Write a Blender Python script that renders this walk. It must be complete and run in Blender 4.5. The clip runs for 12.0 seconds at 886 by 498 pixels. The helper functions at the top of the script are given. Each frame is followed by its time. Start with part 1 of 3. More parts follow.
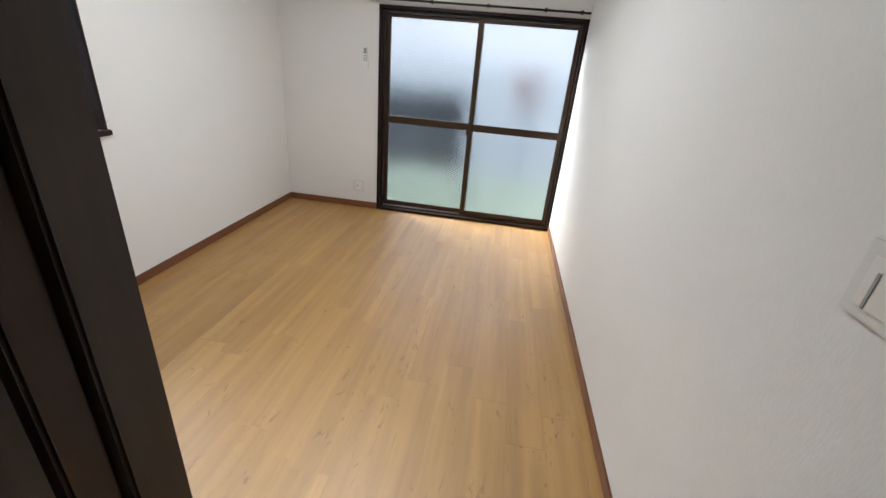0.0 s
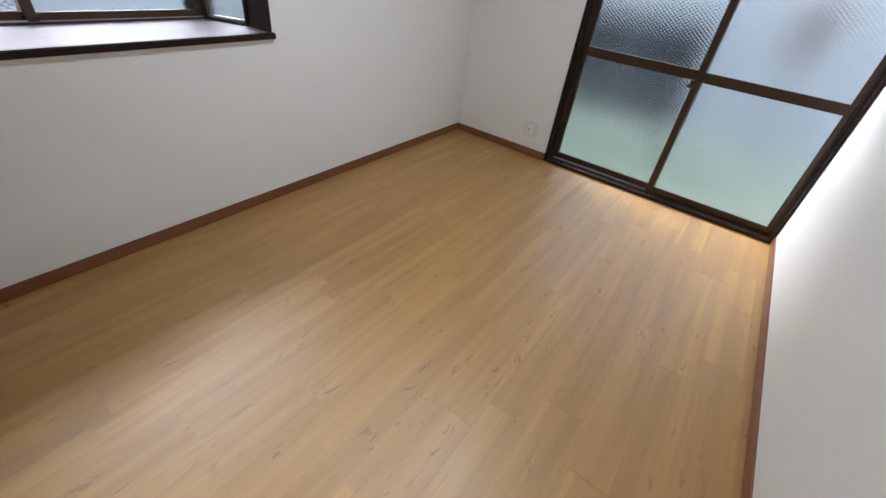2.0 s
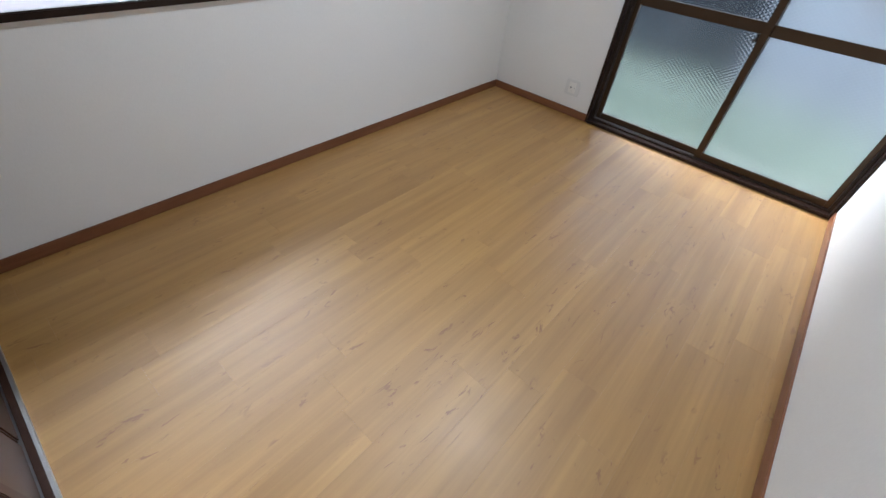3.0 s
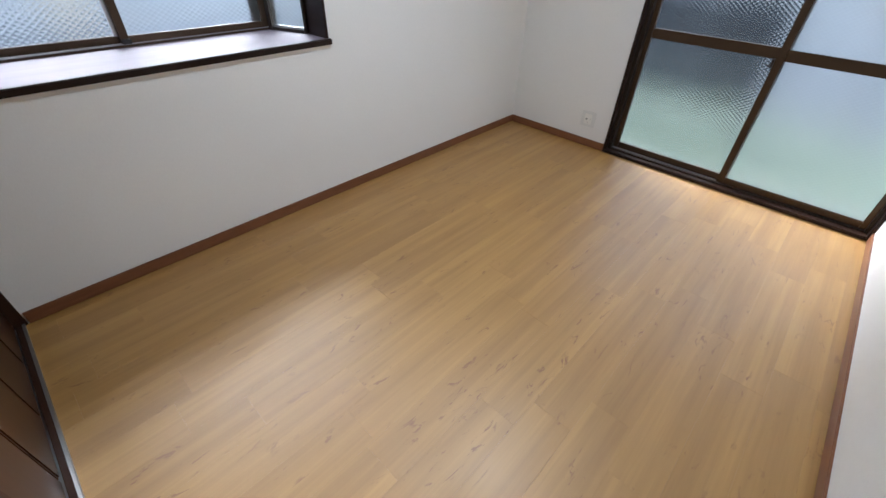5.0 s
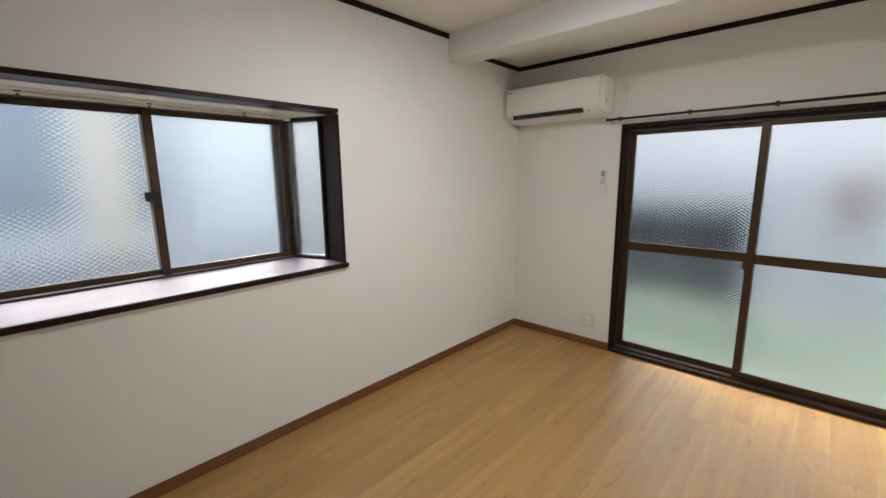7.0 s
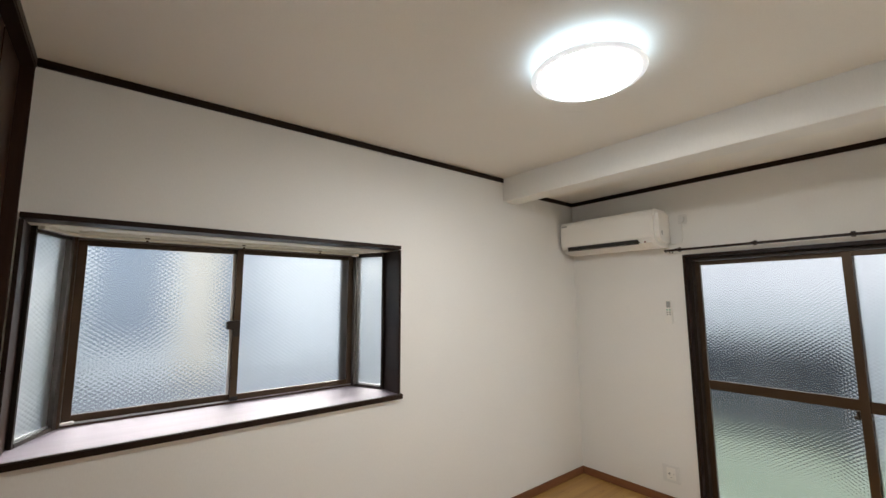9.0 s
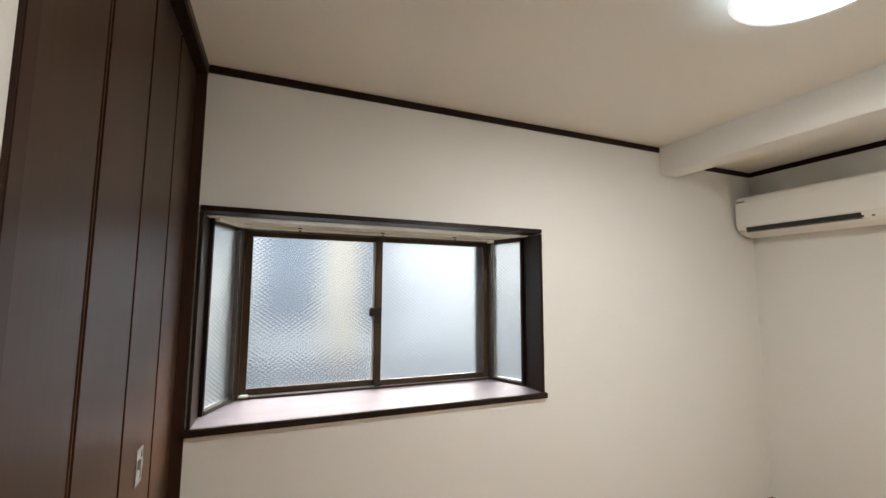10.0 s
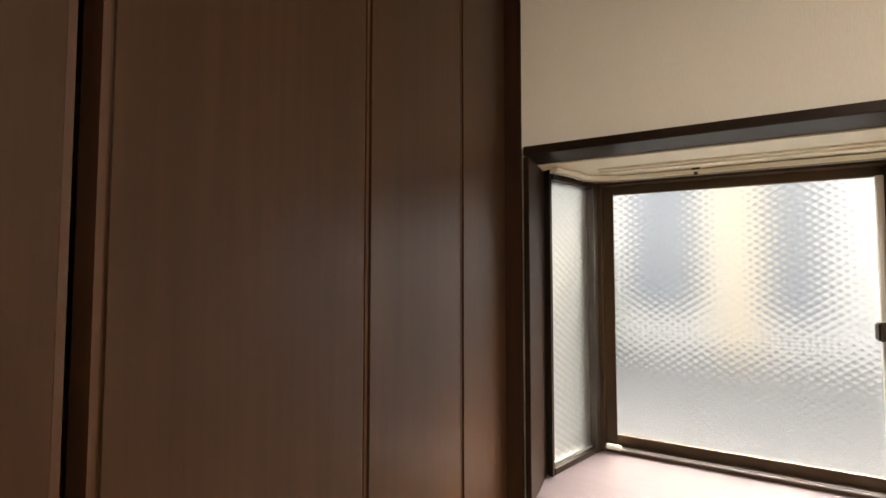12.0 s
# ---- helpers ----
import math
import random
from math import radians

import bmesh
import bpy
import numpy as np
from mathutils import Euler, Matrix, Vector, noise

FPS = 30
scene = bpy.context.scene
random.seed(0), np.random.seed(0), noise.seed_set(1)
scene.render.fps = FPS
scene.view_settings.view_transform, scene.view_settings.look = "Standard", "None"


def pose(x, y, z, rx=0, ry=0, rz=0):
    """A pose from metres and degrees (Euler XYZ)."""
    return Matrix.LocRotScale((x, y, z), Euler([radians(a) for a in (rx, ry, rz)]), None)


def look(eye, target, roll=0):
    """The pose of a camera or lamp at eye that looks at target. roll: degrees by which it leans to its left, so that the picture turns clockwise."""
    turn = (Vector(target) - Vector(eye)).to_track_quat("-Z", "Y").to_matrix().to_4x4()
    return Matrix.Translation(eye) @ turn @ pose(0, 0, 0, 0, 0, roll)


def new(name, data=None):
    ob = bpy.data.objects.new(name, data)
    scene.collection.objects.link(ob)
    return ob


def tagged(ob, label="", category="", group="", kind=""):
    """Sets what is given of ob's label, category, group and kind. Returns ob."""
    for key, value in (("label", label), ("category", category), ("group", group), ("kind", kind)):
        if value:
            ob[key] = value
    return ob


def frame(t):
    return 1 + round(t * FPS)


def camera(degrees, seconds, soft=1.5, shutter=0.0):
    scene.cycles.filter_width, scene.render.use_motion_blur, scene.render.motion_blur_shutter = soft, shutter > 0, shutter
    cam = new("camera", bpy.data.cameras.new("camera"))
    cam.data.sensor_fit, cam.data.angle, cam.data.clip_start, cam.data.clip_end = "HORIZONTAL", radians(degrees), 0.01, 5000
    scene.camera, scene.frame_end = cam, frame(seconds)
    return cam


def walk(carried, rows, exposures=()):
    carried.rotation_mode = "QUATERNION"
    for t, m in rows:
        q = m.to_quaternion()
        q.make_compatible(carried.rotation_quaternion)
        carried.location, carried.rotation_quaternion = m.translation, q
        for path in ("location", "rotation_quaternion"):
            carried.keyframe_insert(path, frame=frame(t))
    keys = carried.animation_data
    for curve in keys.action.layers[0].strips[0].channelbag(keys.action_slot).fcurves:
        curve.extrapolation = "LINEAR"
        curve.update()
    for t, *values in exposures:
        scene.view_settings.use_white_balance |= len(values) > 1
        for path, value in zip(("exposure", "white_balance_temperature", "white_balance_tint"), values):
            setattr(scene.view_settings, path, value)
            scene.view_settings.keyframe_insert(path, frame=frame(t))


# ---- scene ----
cam = camera(94.5, 12.0)
EXPOSURES = [(0, 2.98, 5900, 10), (0.5, 2.73, 5850, 10), (1.5, 2.62, 5950, 10), (2.5, 2.75, 5450, 10), (5, 2.81, 5550, 10), (6, 2.62, 6050, 10), (7, 2.72, 6300, 10), (9.5, 2.9, 6500, 10), (10.5, 3.05, 6900, 10), (11, 3.02, 7400, 12), (12, 3.27, 8250, 14)]
PATH = [
    (0, (2.086, -0.255, 1.386), (1.869, 1.556, 0.566), 5.1),
    (0.5, (2.112, -0.07, 1.359), (1.781, 1.665, 0.422), 6.4),
    (1, (2.092, 0.064, 1.373), (1.557, 1.709, 0.37), 6.8),
    (1.5, (2.063, 0.188, 1.369), (1.322, 1.697, 0.286), 7.4),
    (2, (2.071, 0.317, 1.361), (1.208, 1.687, 0.187), 7.8),
    (2.5, (2.083, 0.372, 1.363), (1.172, 1.618, 0.091), 7.4),
    (3, (2.091, 0.36, 1.384), (1.186, 1.532, 0.039), 6.6),
    (3.2, (2.095, 0.353, 1.383), (1.198, 1.511, 0.021), 6.5),
    (5, (2.107, 0.353, 1.406), (1.047, 1.518, 0.173), 2.1),
    (5.5, (2.121, 0.334, 1.404), (0.966, 1.58, 0.348), 1.4),
    (6, (2.095, 0.329, 1.409), (0.861, 1.66, 0.568), 0.5),
    (6.5, (2.086, 0.319, 1.428), (0.789, 1.716, 0.825), -0.1),
    (7, (2.094, 0.313, 1.441), (0.752, 1.754, 1.085), -0.6),
    (7.2, (2.099, 0.306, 1.445), (0.748, 1.758, 1.184), -0.8),
    (9, (2.151, 0.303, 1.486), (0.604, 1.547, 1.729), -0.3),
    (9.5, (2.087, 0.301, 1.488), (0.387, 1.331, 1.715), 0.1),
    (10, (1.921, 0.318, 1.47), (0.076, 1.064, 1.673), 0.3),
    (10.5, (1.731, 0.338, 1.487), (-0.224, 0.728, 1.643), 0.5),
    (11, (1.501, 0.364, 1.495), (-0.495, 0.356, 1.623), 0.7),
    (11.5, (1.269, 0.379, 1.488), (-0.679, -0.062, 1.581), 0.5),
    (12, (1.026, 0.288, 1.512), (-0.765, -0.597, 1.598), -0.0),
]
walk(cam, [(t, look(eye, target, roll)) for t, eye, target, roll in PATH], EXPOSURES)

# ---- tuning ----
SKY, SUN = 0.15, 0.9
LAMP_GLOW = 10.0
GLASS_ROUGH = 0.15
GLASS_TINT = (0.50, 0.52, 0.51)
FLOOR_ROUGH = 0.49
WOOD_DARK, WOOD_LIGHT, WOOD_GRAIN = (0.330, 0.172, 0.036), (0.470, 0.270, 0.066), (0.265, 0.126, 0.030)
PX0, PY0 = 1.000, 0.0
PLANK = (0.158, 0.914)
JOINTS = {-1: 0.303, 0: 0.500, 5: 1.245, 7: 2.120, 8: 1.900}
HANDLE = (0.430, 0.957)

# ---- world, sun, exposure ----
world = bpy.data.worlds.new("overcast_sky")
scene.world = world
world.use_nodes = True
wn, wl = world.node_tree.nodes, world.node_tree.links
sky = wn.new("ShaderNodeTexSky")
sky.sky_type, sky.sun_disc = "NISHITA", False
sky.sun_elevation, sky.sun_rotation = radians(37.0), radians(293.8)
sky.dust_density = 4.0
hue = wn.new("ShaderNodeHueSaturation")
hue.inputs["Saturation"].default_value = 0.44
wl.new(sky.outputs[0], hue.inputs["Color"])
wl.new(hue.outputs[0], wn["Background"].inputs["Color"])
wn["Background"].inputs["Strength"].default_value = SKY

sun = new("sun", bpy.data.lights.new("sun", "SUN"))
sun.data.energy, sun.data.angle, sun.data.color = SUN, radians(40), (1.0, 0.98, 0.94)
sun.matrix_world = look((-4.3, 1.9, 3.55), (0, 0, 0))


# ---- materials ----
def nodes_of(name):
    m = bpy.data.materials.new(name)
    m.use_nodes = True
    return m, m.node_tree.nodes, m.node_tree.links, m.node_tree.nodes["Principled BSDF"]


def surface(name, base, rough=0.5, metal=0.0, vary=0.08, scale=(6, 6, 6), bump=0.0, fine=400.0, spec=0.5, coat=0.0):
    """A plain painted, plastic or metal surface: base colour with soft blotches, uneven gloss and a fine relief."""
    m, n, l, b = nodes_of(name)
    geo = n.new("ShaderNodeNewGeometry")
    mp = n.new("ShaderNodeMapping")
    mp.inputs["Scale"].default_value = scale
    l.new(geo.outputs["Position"], mp.inputs["Vector"])
    big = n.new("ShaderNodeTexNoise")
    big.inputs["Scale"].default_value, big.inputs["Detail"].default_value = 1.0, 6
    l.new(mp.outputs[0], big.inputs["Vector"])
    mix = n.new("ShaderNodeMix")
    mix.data_type = "RGBA"
    mix.inputs[6].default_value = (*[c * (1 - vary) for c in base], 1)
    mix.inputs[7].default_value = (*[min(1, c * (1 + vary)) for c in base], 1)
    l.new(big.outputs["Fac"], mix.inputs[0])
    l.new(mix.outputs[2], b.inputs["Base Color"])
    rr = n.new("ShaderNodeMapRange")
    rr.inputs["To Min"].default_value, rr.inputs["To Max"].default_value = rough * 0.85, min(1, rough * 1.15)
    l.new(big.outputs["Fac"], rr.inputs["Value"])
    l.new(rr.outputs[0], b.inputs["Roughness"])
    b.inputs["Metallic"].default_value = metal
    b.inputs["Specular IOR Level"].default_value = spec
    b.inputs["Coat Weight"].default_value = coat
    if bump:
        small = n.new("ShaderNodeTexNoise")
        small.inputs["Scale"].default_value, small.inputs["Detail"].default_value = fine, 3
        l.new(geo.outputs["Position"], small.inputs["Vector"])
        bp = n.new("ShaderNodeBump")
        bp.inputs["Strength"].default_value, bp.inputs["Distance"].default_value = bump, 0.002
        l.new(small.outputs["Fac"], bp.inputs["Height"])
        l.new(bp.outputs[0], b.inputs["Normal"])
    return m


def wallpaper(name, base):
    """White embossed vinyl wallpaper with fine upright threads and faint stains."""
    m, n, l, b = nodes_of(name)
    geo = n.new("ShaderNodeNewGeometry")
    big = n.new("ShaderNodeTexNoise")
    big.inputs["Scale"].default_value, big.inputs["Detail"].default_value = 1.7, 5
    l.new(geo.outputs["Position"], big.inputs["Vector"])
    mp = n.new("ShaderNodeMapping")
    mp.inputs["Scale"].default_value = (260, 260, 60)
    l.new(geo.outputs["Position"], mp.inputs["Vector"])
    weave = n.new("ShaderNodeTexNoise")
    weave.inputs["Scale"].default_value, weave.inputs["Detail"].default_value = 1.0, 4
    l.new(mp.outputs[0], weave.inputs["Vector"])
    ramp = n.new("ShaderNodeMix")
    ramp.data_type = "RGBA"
    ramp.inputs[6].default_value = (*[c * 0.955 for c in base], 1)
    ramp.inputs[7].default_value = (*base, 1)
    l.new(big.outputs["Fac"], ramp.inputs[0])
    mul = n.new("ShaderNodeMix")
    mul.data_type, mul.blend_type = "RGBA", "MULTIPLY"
    mul.inputs[0].default_value = 0.10
    l.new(ramp.outputs[2], mul.inputs[6])
    l.new(weave.outputs["Fac"], mul.inputs[7])
    l.new(mul.outputs[2], b.inputs["Base Color"])
    b.inputs["Roughness"].default_value = 0.62
    b.inputs["Specular IOR Level"].default_value = 0.3
    bp = n.new("ShaderNodeBump")
    bp.inputs["Strength"].default_value, bp.inputs["Distance"].default_value = 0.35, 0.001
    l.new(weave.outputs["Fac"], bp.inputs["Height"])
    l.new(bp.outputs[0], b.inputs["Normal"])
    return m


def timber(name, dark, light, rough, grain=(90, 90, 3), spec=0.5, bump=0.1, per_piece=0.0):
    """Printed or stained wood with long grain, broad bands and a slight relief."""
    m, n, l, b = nodes_of(name)
    geo = n.new("ShaderNodeNewGeometry")
    info = n.new("ShaderNodeObjectInfo")
    off = n.new("ShaderNodeVectorMath")
    off.operation = "MULTIPLY_ADD"
    off.inputs[1].default_value = (7.0, 7.0, 7.0)
    l.new(info.outputs["Random"], off.inputs[0])
    l.new(geo.outputs["Position"], off.inputs[2])
    mp = n.new("ShaderNodeMapping")
    mp.inputs["Scale"].default_value = grain
    l.new(off.outputs[0], mp.inputs["Vector"])
    g = n.new("ShaderNodeTexNoise")
    g.inputs["Scale"].default_value, g.inputs["Detail"].default_value, g.inputs["Roughness"].default_value = 1.0, 7, 0.65
    l.new(mp.outputs[0], g.inputs["Vector"])
    mp2 = n.new("ShaderNodeMapping")
    mp2.inputs["Scale"].default_value = [max(0.6, s * 0.12) for s in grain]
    l.new(off.outputs[0], mp2.inputs["Vector"])
    wide = n.new("ShaderNodeTexNoise")
    wide.inputs["Scale"].default_value, wide.inputs["Detail"].default_value = 1.0, 3
    l.new(mp2.outputs[0], wide.inputs["Vector"])
    add = n.new("ShaderNodeMath")
    add.operation = "MULTIPLY_ADD"
    add.inputs[1].default_value = 0.55
    l.new(g.outputs["Fac"], add.inputs[0])
    half = n.new("ShaderNodeMath")
    half.operation = "MULTIPLY"
    half.inputs[1].default_value = 0.45
    l.new(wide.outputs["Fac"], half.inputs[0])
    l.new(half.outputs[0], add.inputs[2])
    rp = n.new("ShaderNodeMapRange")
    rp.inputs["From Min"].default_value, rp.inputs["From Max"].default_value = 0.32, 0.68
    l.new(add.outputs[0], rp.inputs["Value"])
    mix = n.new("ShaderNodeMix")
    mix.data_type = "RGBA"
    mix.inputs[6].default_value, mix.inputs[7].default_value = (*dark, 1), (*light, 1)
    l.new(rp.outputs[0], mix.inputs[0])
    l.new(mix.outputs[2], b.inputs["Base Color"])
    b.inputs["Roughness"].default_value, b.inputs["Specular IOR Level"].default_value = rough, spec
    bp = n.new("ShaderNodeBump")
    bp.inputs["Strength"].default_value, bp.inputs["Distance"].default_value = bump, 0.001
    l.new(g.outputs["Fac"], bp.inputs["Height"])
    l.new(bp.outputs[0], b.inputs["Normal"])
    return m


def plank_vinyl():
    """Honey maple vinyl plank: long grain, printed strips, small brown knots and flecks, satin sheen."""
    m, n, l, b = nodes_of("maple_vinyl_plank")
    geo = n.new("ShaderNodeNewGeometry")
    info = n.new("ShaderNodeObjectInfo")
    off = n.new("ShaderNodeVectorMath")
    off.operation = "MULTIPLY_ADD"
    off.inputs[1].default_value = (0.0, 9.0, 5.0)
    l.new(info.outputs["Random"], off.inputs[0])
    l.new(geo.outputs["Position"], off.inputs[2])

    def noise_at(scale, detail, rough=0.5, distort=0.0):
        mp = n.new("ShaderNodeMapping")
        mp.inputs["Scale"].default_value = scale
        l.new(off.outputs[0], mp.inputs["Vector"])
        t = n.new("ShaderNodeTexNoise")
        t.inputs["Scale"].default_value, t.inputs["Detail"].default_value = 1.0, detail
        t.inputs["Roughness"].default_value, t.inputs["Distortion"].default_value = rough, distort
        l.new(mp.outputs[0], t.inputs["Vector"])
        return t.outputs["Fac"]

    def span(value, a, z, lo=0.0, hi=1.0):
        r = n.new("ShaderNodeMapRange")
        for k, v in zip(("From Min", "From Max", "To Min", "To Max"), (a, z, lo, hi)):
            r.inputs[k].default_value = v
        l.new(value, r.inputs["Value"])
        return r.outputs[0]

    def blend(fac, a, z, mode="MIX"):
        x = n.new("ShaderNodeMix")
        x.data_type, x.blend_type = "RGBA", mode
        l.new(fac, x.inputs[0])
        for sock, v in ((x.inputs[6], a), (x.inputs[7], z)):
            if isinstance(v, tuple):
                sock.default_value = (*v, 1)
            else:
                l.new(v, sock)
        return x.outputs[2]

    band = noise_at((13, 0.5, 1), 4, 0.62)
    grain = noise_at((110, 3.0, 1), 6, 0.6)
    knots = noise_at((30, 8.0, 1), 3, 0.7, 1.0)
    where = noise_at((5, 2.6, 1), 2)
    col = blend(span(band, 0.34, 0.66), WOOD_DARK, WOOD_LIGHT)
    col = blend(span(grain, 0.35, 0.75, 0.0, 0.24), col, WOOD_GRAIN)
    tone = span(info.outputs["Random"], 0, 1, 0.0, 0.14)
    col = blend(tone, col, WOOD_GRAIN)
    mask = n.new("ShaderNodeMath")
    mask.operation = "MULTIPLY"
    l.new(span(knots, 0.61, 0.67), mask.inputs[0])
    l.new(span(where, 0.44, 0.55), mask.inputs[1])
    soft = n.new("ShaderNodeMath")
    soft.operation = "MULTIPLY"
    soft.inputs[1].default_value = 0.85
    l.new(mask.outputs[0], soft.inputs[0])
    col = blend(soft.outputs[0], col, (0.235, 0.098, 0.026))
    l.new(col, b.inputs["Base Color"])
    smear = n.new("ShaderNodeTexNoise")
    smear.inputs["Scale"].default_value, smear.inputs["Detail"].default_value = 3.0, 5
    l.new(geo.outputs["Position"], smear.inputs["Vector"])
    l.new(span(smear.outputs["Fac"], 0.3, 0.7, FLOOR_ROUGH * 0.9, FLOOR_ROUGH * 1.12), b.inputs["Roughness"])
    b.inputs["Specular IOR Level"].default_value = 1.0
    b.inputs["Coat Weight"].default_value, b.inputs["Coat Roughness"].default_value = 0.34, 0.45
    bp = n.new("ShaderNodeBump")
    bp.inputs["Strength"].default_value, bp.inputs["Distance"].default_value = 0.08, 0.001
    l.new(grain, bp.inputs["Height"])
    l.new(bp.outputs[0], b.inputs["Normal"])
    return m


def figured_glass(name, across, rough, relief, tint, pitch=0.030, lattice_shade=0.05):
    """Frosted figured glass with a pressed diamond pattern. across: the axis (0 x, 1 y) along which the pane runs."""
    m, n, l, b = nodes_of(name)
    geo = n.new("ShaderNodeNewGeometry")
    sep = n.new("ShaderNodeSeparateXYZ")
    l.new(geo.outputs["Position"], sep.inputs[0])
    waves = []
    for sign in (1, -1):
        s = n.new("ShaderNodeMath")
        s.operation = "MULTIPLY_ADD"
        s.inputs[1].default_value = sign * 1.4
        l.new(sep.outputs[2], s.inputs[0])
        l.new(sep.outputs[across], s.inputs[2])
        k = n.new("ShaderNodeMath")
        k.operation = "MULTIPLY"
        k.inputs[1].default_value = math.pi / pitch
        l.new(s.outputs[0], k.inputs[0])
        w = n.new("ShaderNodeMath")
        w.operation = "SINE"
        l.new(k.outputs[0], w.inputs[0])
        ab = n.new("ShaderNodeMath")
        ab.operation = "ABSOLUTE"
        l.new(w.outputs[0], ab.inputs[0])
        waves.append(ab)
    prod = n.new("ShaderNodeMath")
    prod.operation = "ADD"
    l.new(waves[0].outputs[0], prod.inputs[0])
    l.new(waves[1].outputs[0], prod.inputs[1])
    uneven = n.new("ShaderNodeTexNoise")
    uneven.inputs["Scale"].default_value = 90
    l.new(geo.outputs["Position"], uneven.inputs["Vector"])
    tot = n.new("ShaderNodeMath")
    tot.operation = "MULTIPLY_ADD"
    tot.inputs[1].default_value = 0.10
    l.new(uneven.outputs["Fac"], tot.inputs[0])
    l.new(prod.outputs[0], tot.inputs[2])
    bp = n.new("ShaderNodeBump")
    bp.inputs["Strength"].default_value, bp.inputs["Distance"].default_value = 1.0, relief
    l.new(tot.outputs[0], bp.inputs["Height"])
    l.new(bp.outputs[0], b.inputs["Normal"])
    # refraction contrast of the diamonds put into the tint, darker where they rise
    shade_mask = n.new("ShaderNodeMapRange")
    shade_mask.inputs["From Min"].default_value, shade_mask.inputs["From Max"].default_value = 0.4, 1.9
    l.new(prod.outputs[0], shade_mask.inputs["Value"])
    mixed = n.new("ShaderNodeMix")
    mixed.data_type = "RGBA"
    mixed.inputs[6].default_value, mixed.inputs[7].default_value = (*tint, 1), (*[c * (1 - lattice_shade) for c in tint], 1)
    l.new(shade_mask.outputs[0], mixed.inputs[0])
    l.new(mixed.outputs[2], b.inputs["Base Color"])
    b.inputs["Transmission Weight"].default_value = 1.0
    b.inputs["Roughness"].default_value = rough
    b.inputs["IOR"].default_value = 1.45
    return m


def glow(name, colour, strength):
    m, n, l, b = nodes_of(name)
    b.inputs["Base Color"].default_value = (0.85, 0.85, 0.85, 1)
    b.inputs["Emission Color"].default_value = (*colour, 1)
    b.inputs["Emission Strength"].default_value = strength
    b.inputs["Roughness"].default_value = 0.3
    return m


PAPER = wallpaper("white_vinyl_wallpaper", (0.83, 0.825, 0.80))
CEILING = wallpaper("white_ceiling_paper", (0.86, 0.84, 0.79))
VINYL = plank_vinyl()
BASE = timber("red_brown_baseboard", (0.145, 0.055, 0.023), (0.225, 0.092, 0.040), 0.38, (9, 9, 90))
DARK = timber("dark_brown_trim", (0.013, 0.0068, 0.0047), (0.025, 0.0130, 0.0088), 0.36, (60, 60, 60), spec=0.18)
WALNUT = timber("walnut_film_panel", (0.028, 0.0110, 0.0047), (0.054, 0.0236, 0.0101), 0.38, (70, 70, 2.2), bump=0.06, spec=0.32)
WALNUT_EDGE = timber("red_brown_panel_edge", (0.050, 0.019, 0.009), (0.078, 0.034, 0.016), 0.4, (60, 60, 3))
# dark trim lightened; the stronger light on these jambs is put into the colour
JAMB_LIT = timber("brown_door_jamb_lit", (0.036, 0.024, 0.017), (0.058, 0.040, 0.028), 0.45, (60, 60, 3), spec=0.4)
FRAME = timber("dark_walnut_frame", (0.026, 0.0105, 0.0060), (0.046, 0.020, 0.011), 0.42, (60, 60, 3), spec=0.25)
SILL = timber("rosewood_laminate_sill", (0.145, 0.122, 0.148), (0.180, 0.152, 0.180), 0.62, (60, 3, 60), bump=0.02, spec=0.3)
BRONZE = surface("bronze_aluminium", (0.070, 0.044, 0.025), 0.36, 0.55, 0.12, bump=0.05)
BRONZE_DARK = surface("dark_bronze_aluminium", (0.030, 0.021, 0.015), 0.38, 0.4, 0.12)
PLASTIC = surface("white_plastic", (0.78, 0.77, 0.73), 0.35, vary=0.02)
PLASTIC_WARM = surface("warm_white_plastic", (0.84, 0.825, 0.78), 0.4, vary=0.02)
PLATE = surface("pale_wall_plate", (0.69, 0.69, 0.67), 0.4, vary=0.03)
GREY = surface("grey_plastic", (0.30, 0.31, 0.30), 0.45, vary=0.05)
BLACK = surface("black_plastic", (0.012, 0.012, 0.012), 0.5, vary=0.1)
SOFFIT = surface("cream_moulded_soffit", (0.74, 0.71, 0.60), 0.45, vary=0.04, bump=0.05)
STEEL = surface("satin_steel", (0.40, 0.39, 0.37), 0.35, 0.9, 0.06, bump=0.05)
ALU = surface("worn_aluminium_track", (0.40, 0.40, 0.41), 0.35, 0.85, 0.12)
LED_RED = surface("red_lens", (0.16, 0.02, 0.02), 0.3)
GREEN_LABEL = surface("green_button", (0.15, 0.4, 0.3), 0.5)
CONCRETE = surface("pale_concrete", (0.235, 0.245, 0.25), 0.85, vary=0.15, scale=(3, 3, 3), bump=0.4, fine=120)
LAWN = surface("lawn_green", (0.14, 0.175, 0.13), 0.9, vary=0.35, scale=(9, 9, 9), bump=0.6, fine=60)
SLATE = surface("blue_grey_steel", (0.020, 0.028, 0.038), 0.5, vary=0.2)
STUCCO = surface("pale_stucco", (0.50, 0.51, 0.505), 0.85, vary=0.08, bump=0.5, fine=80)
STUCCO_PINK = surface("pinkish_grey_render", (0.76, 0.725, 0.71), 0.85, vary=0.08, bump=0.4, fine=80)
STUCCO_BLUE = surface("pale_siding", (0.74, 0.745, 0.73), 0.7, vary=0.08, bump=0.3)
STUCCO_BEIGE = surface("beige_render", (0.74, 0.655, 0.53), 0.8, vary=0.08, bump=0.3)
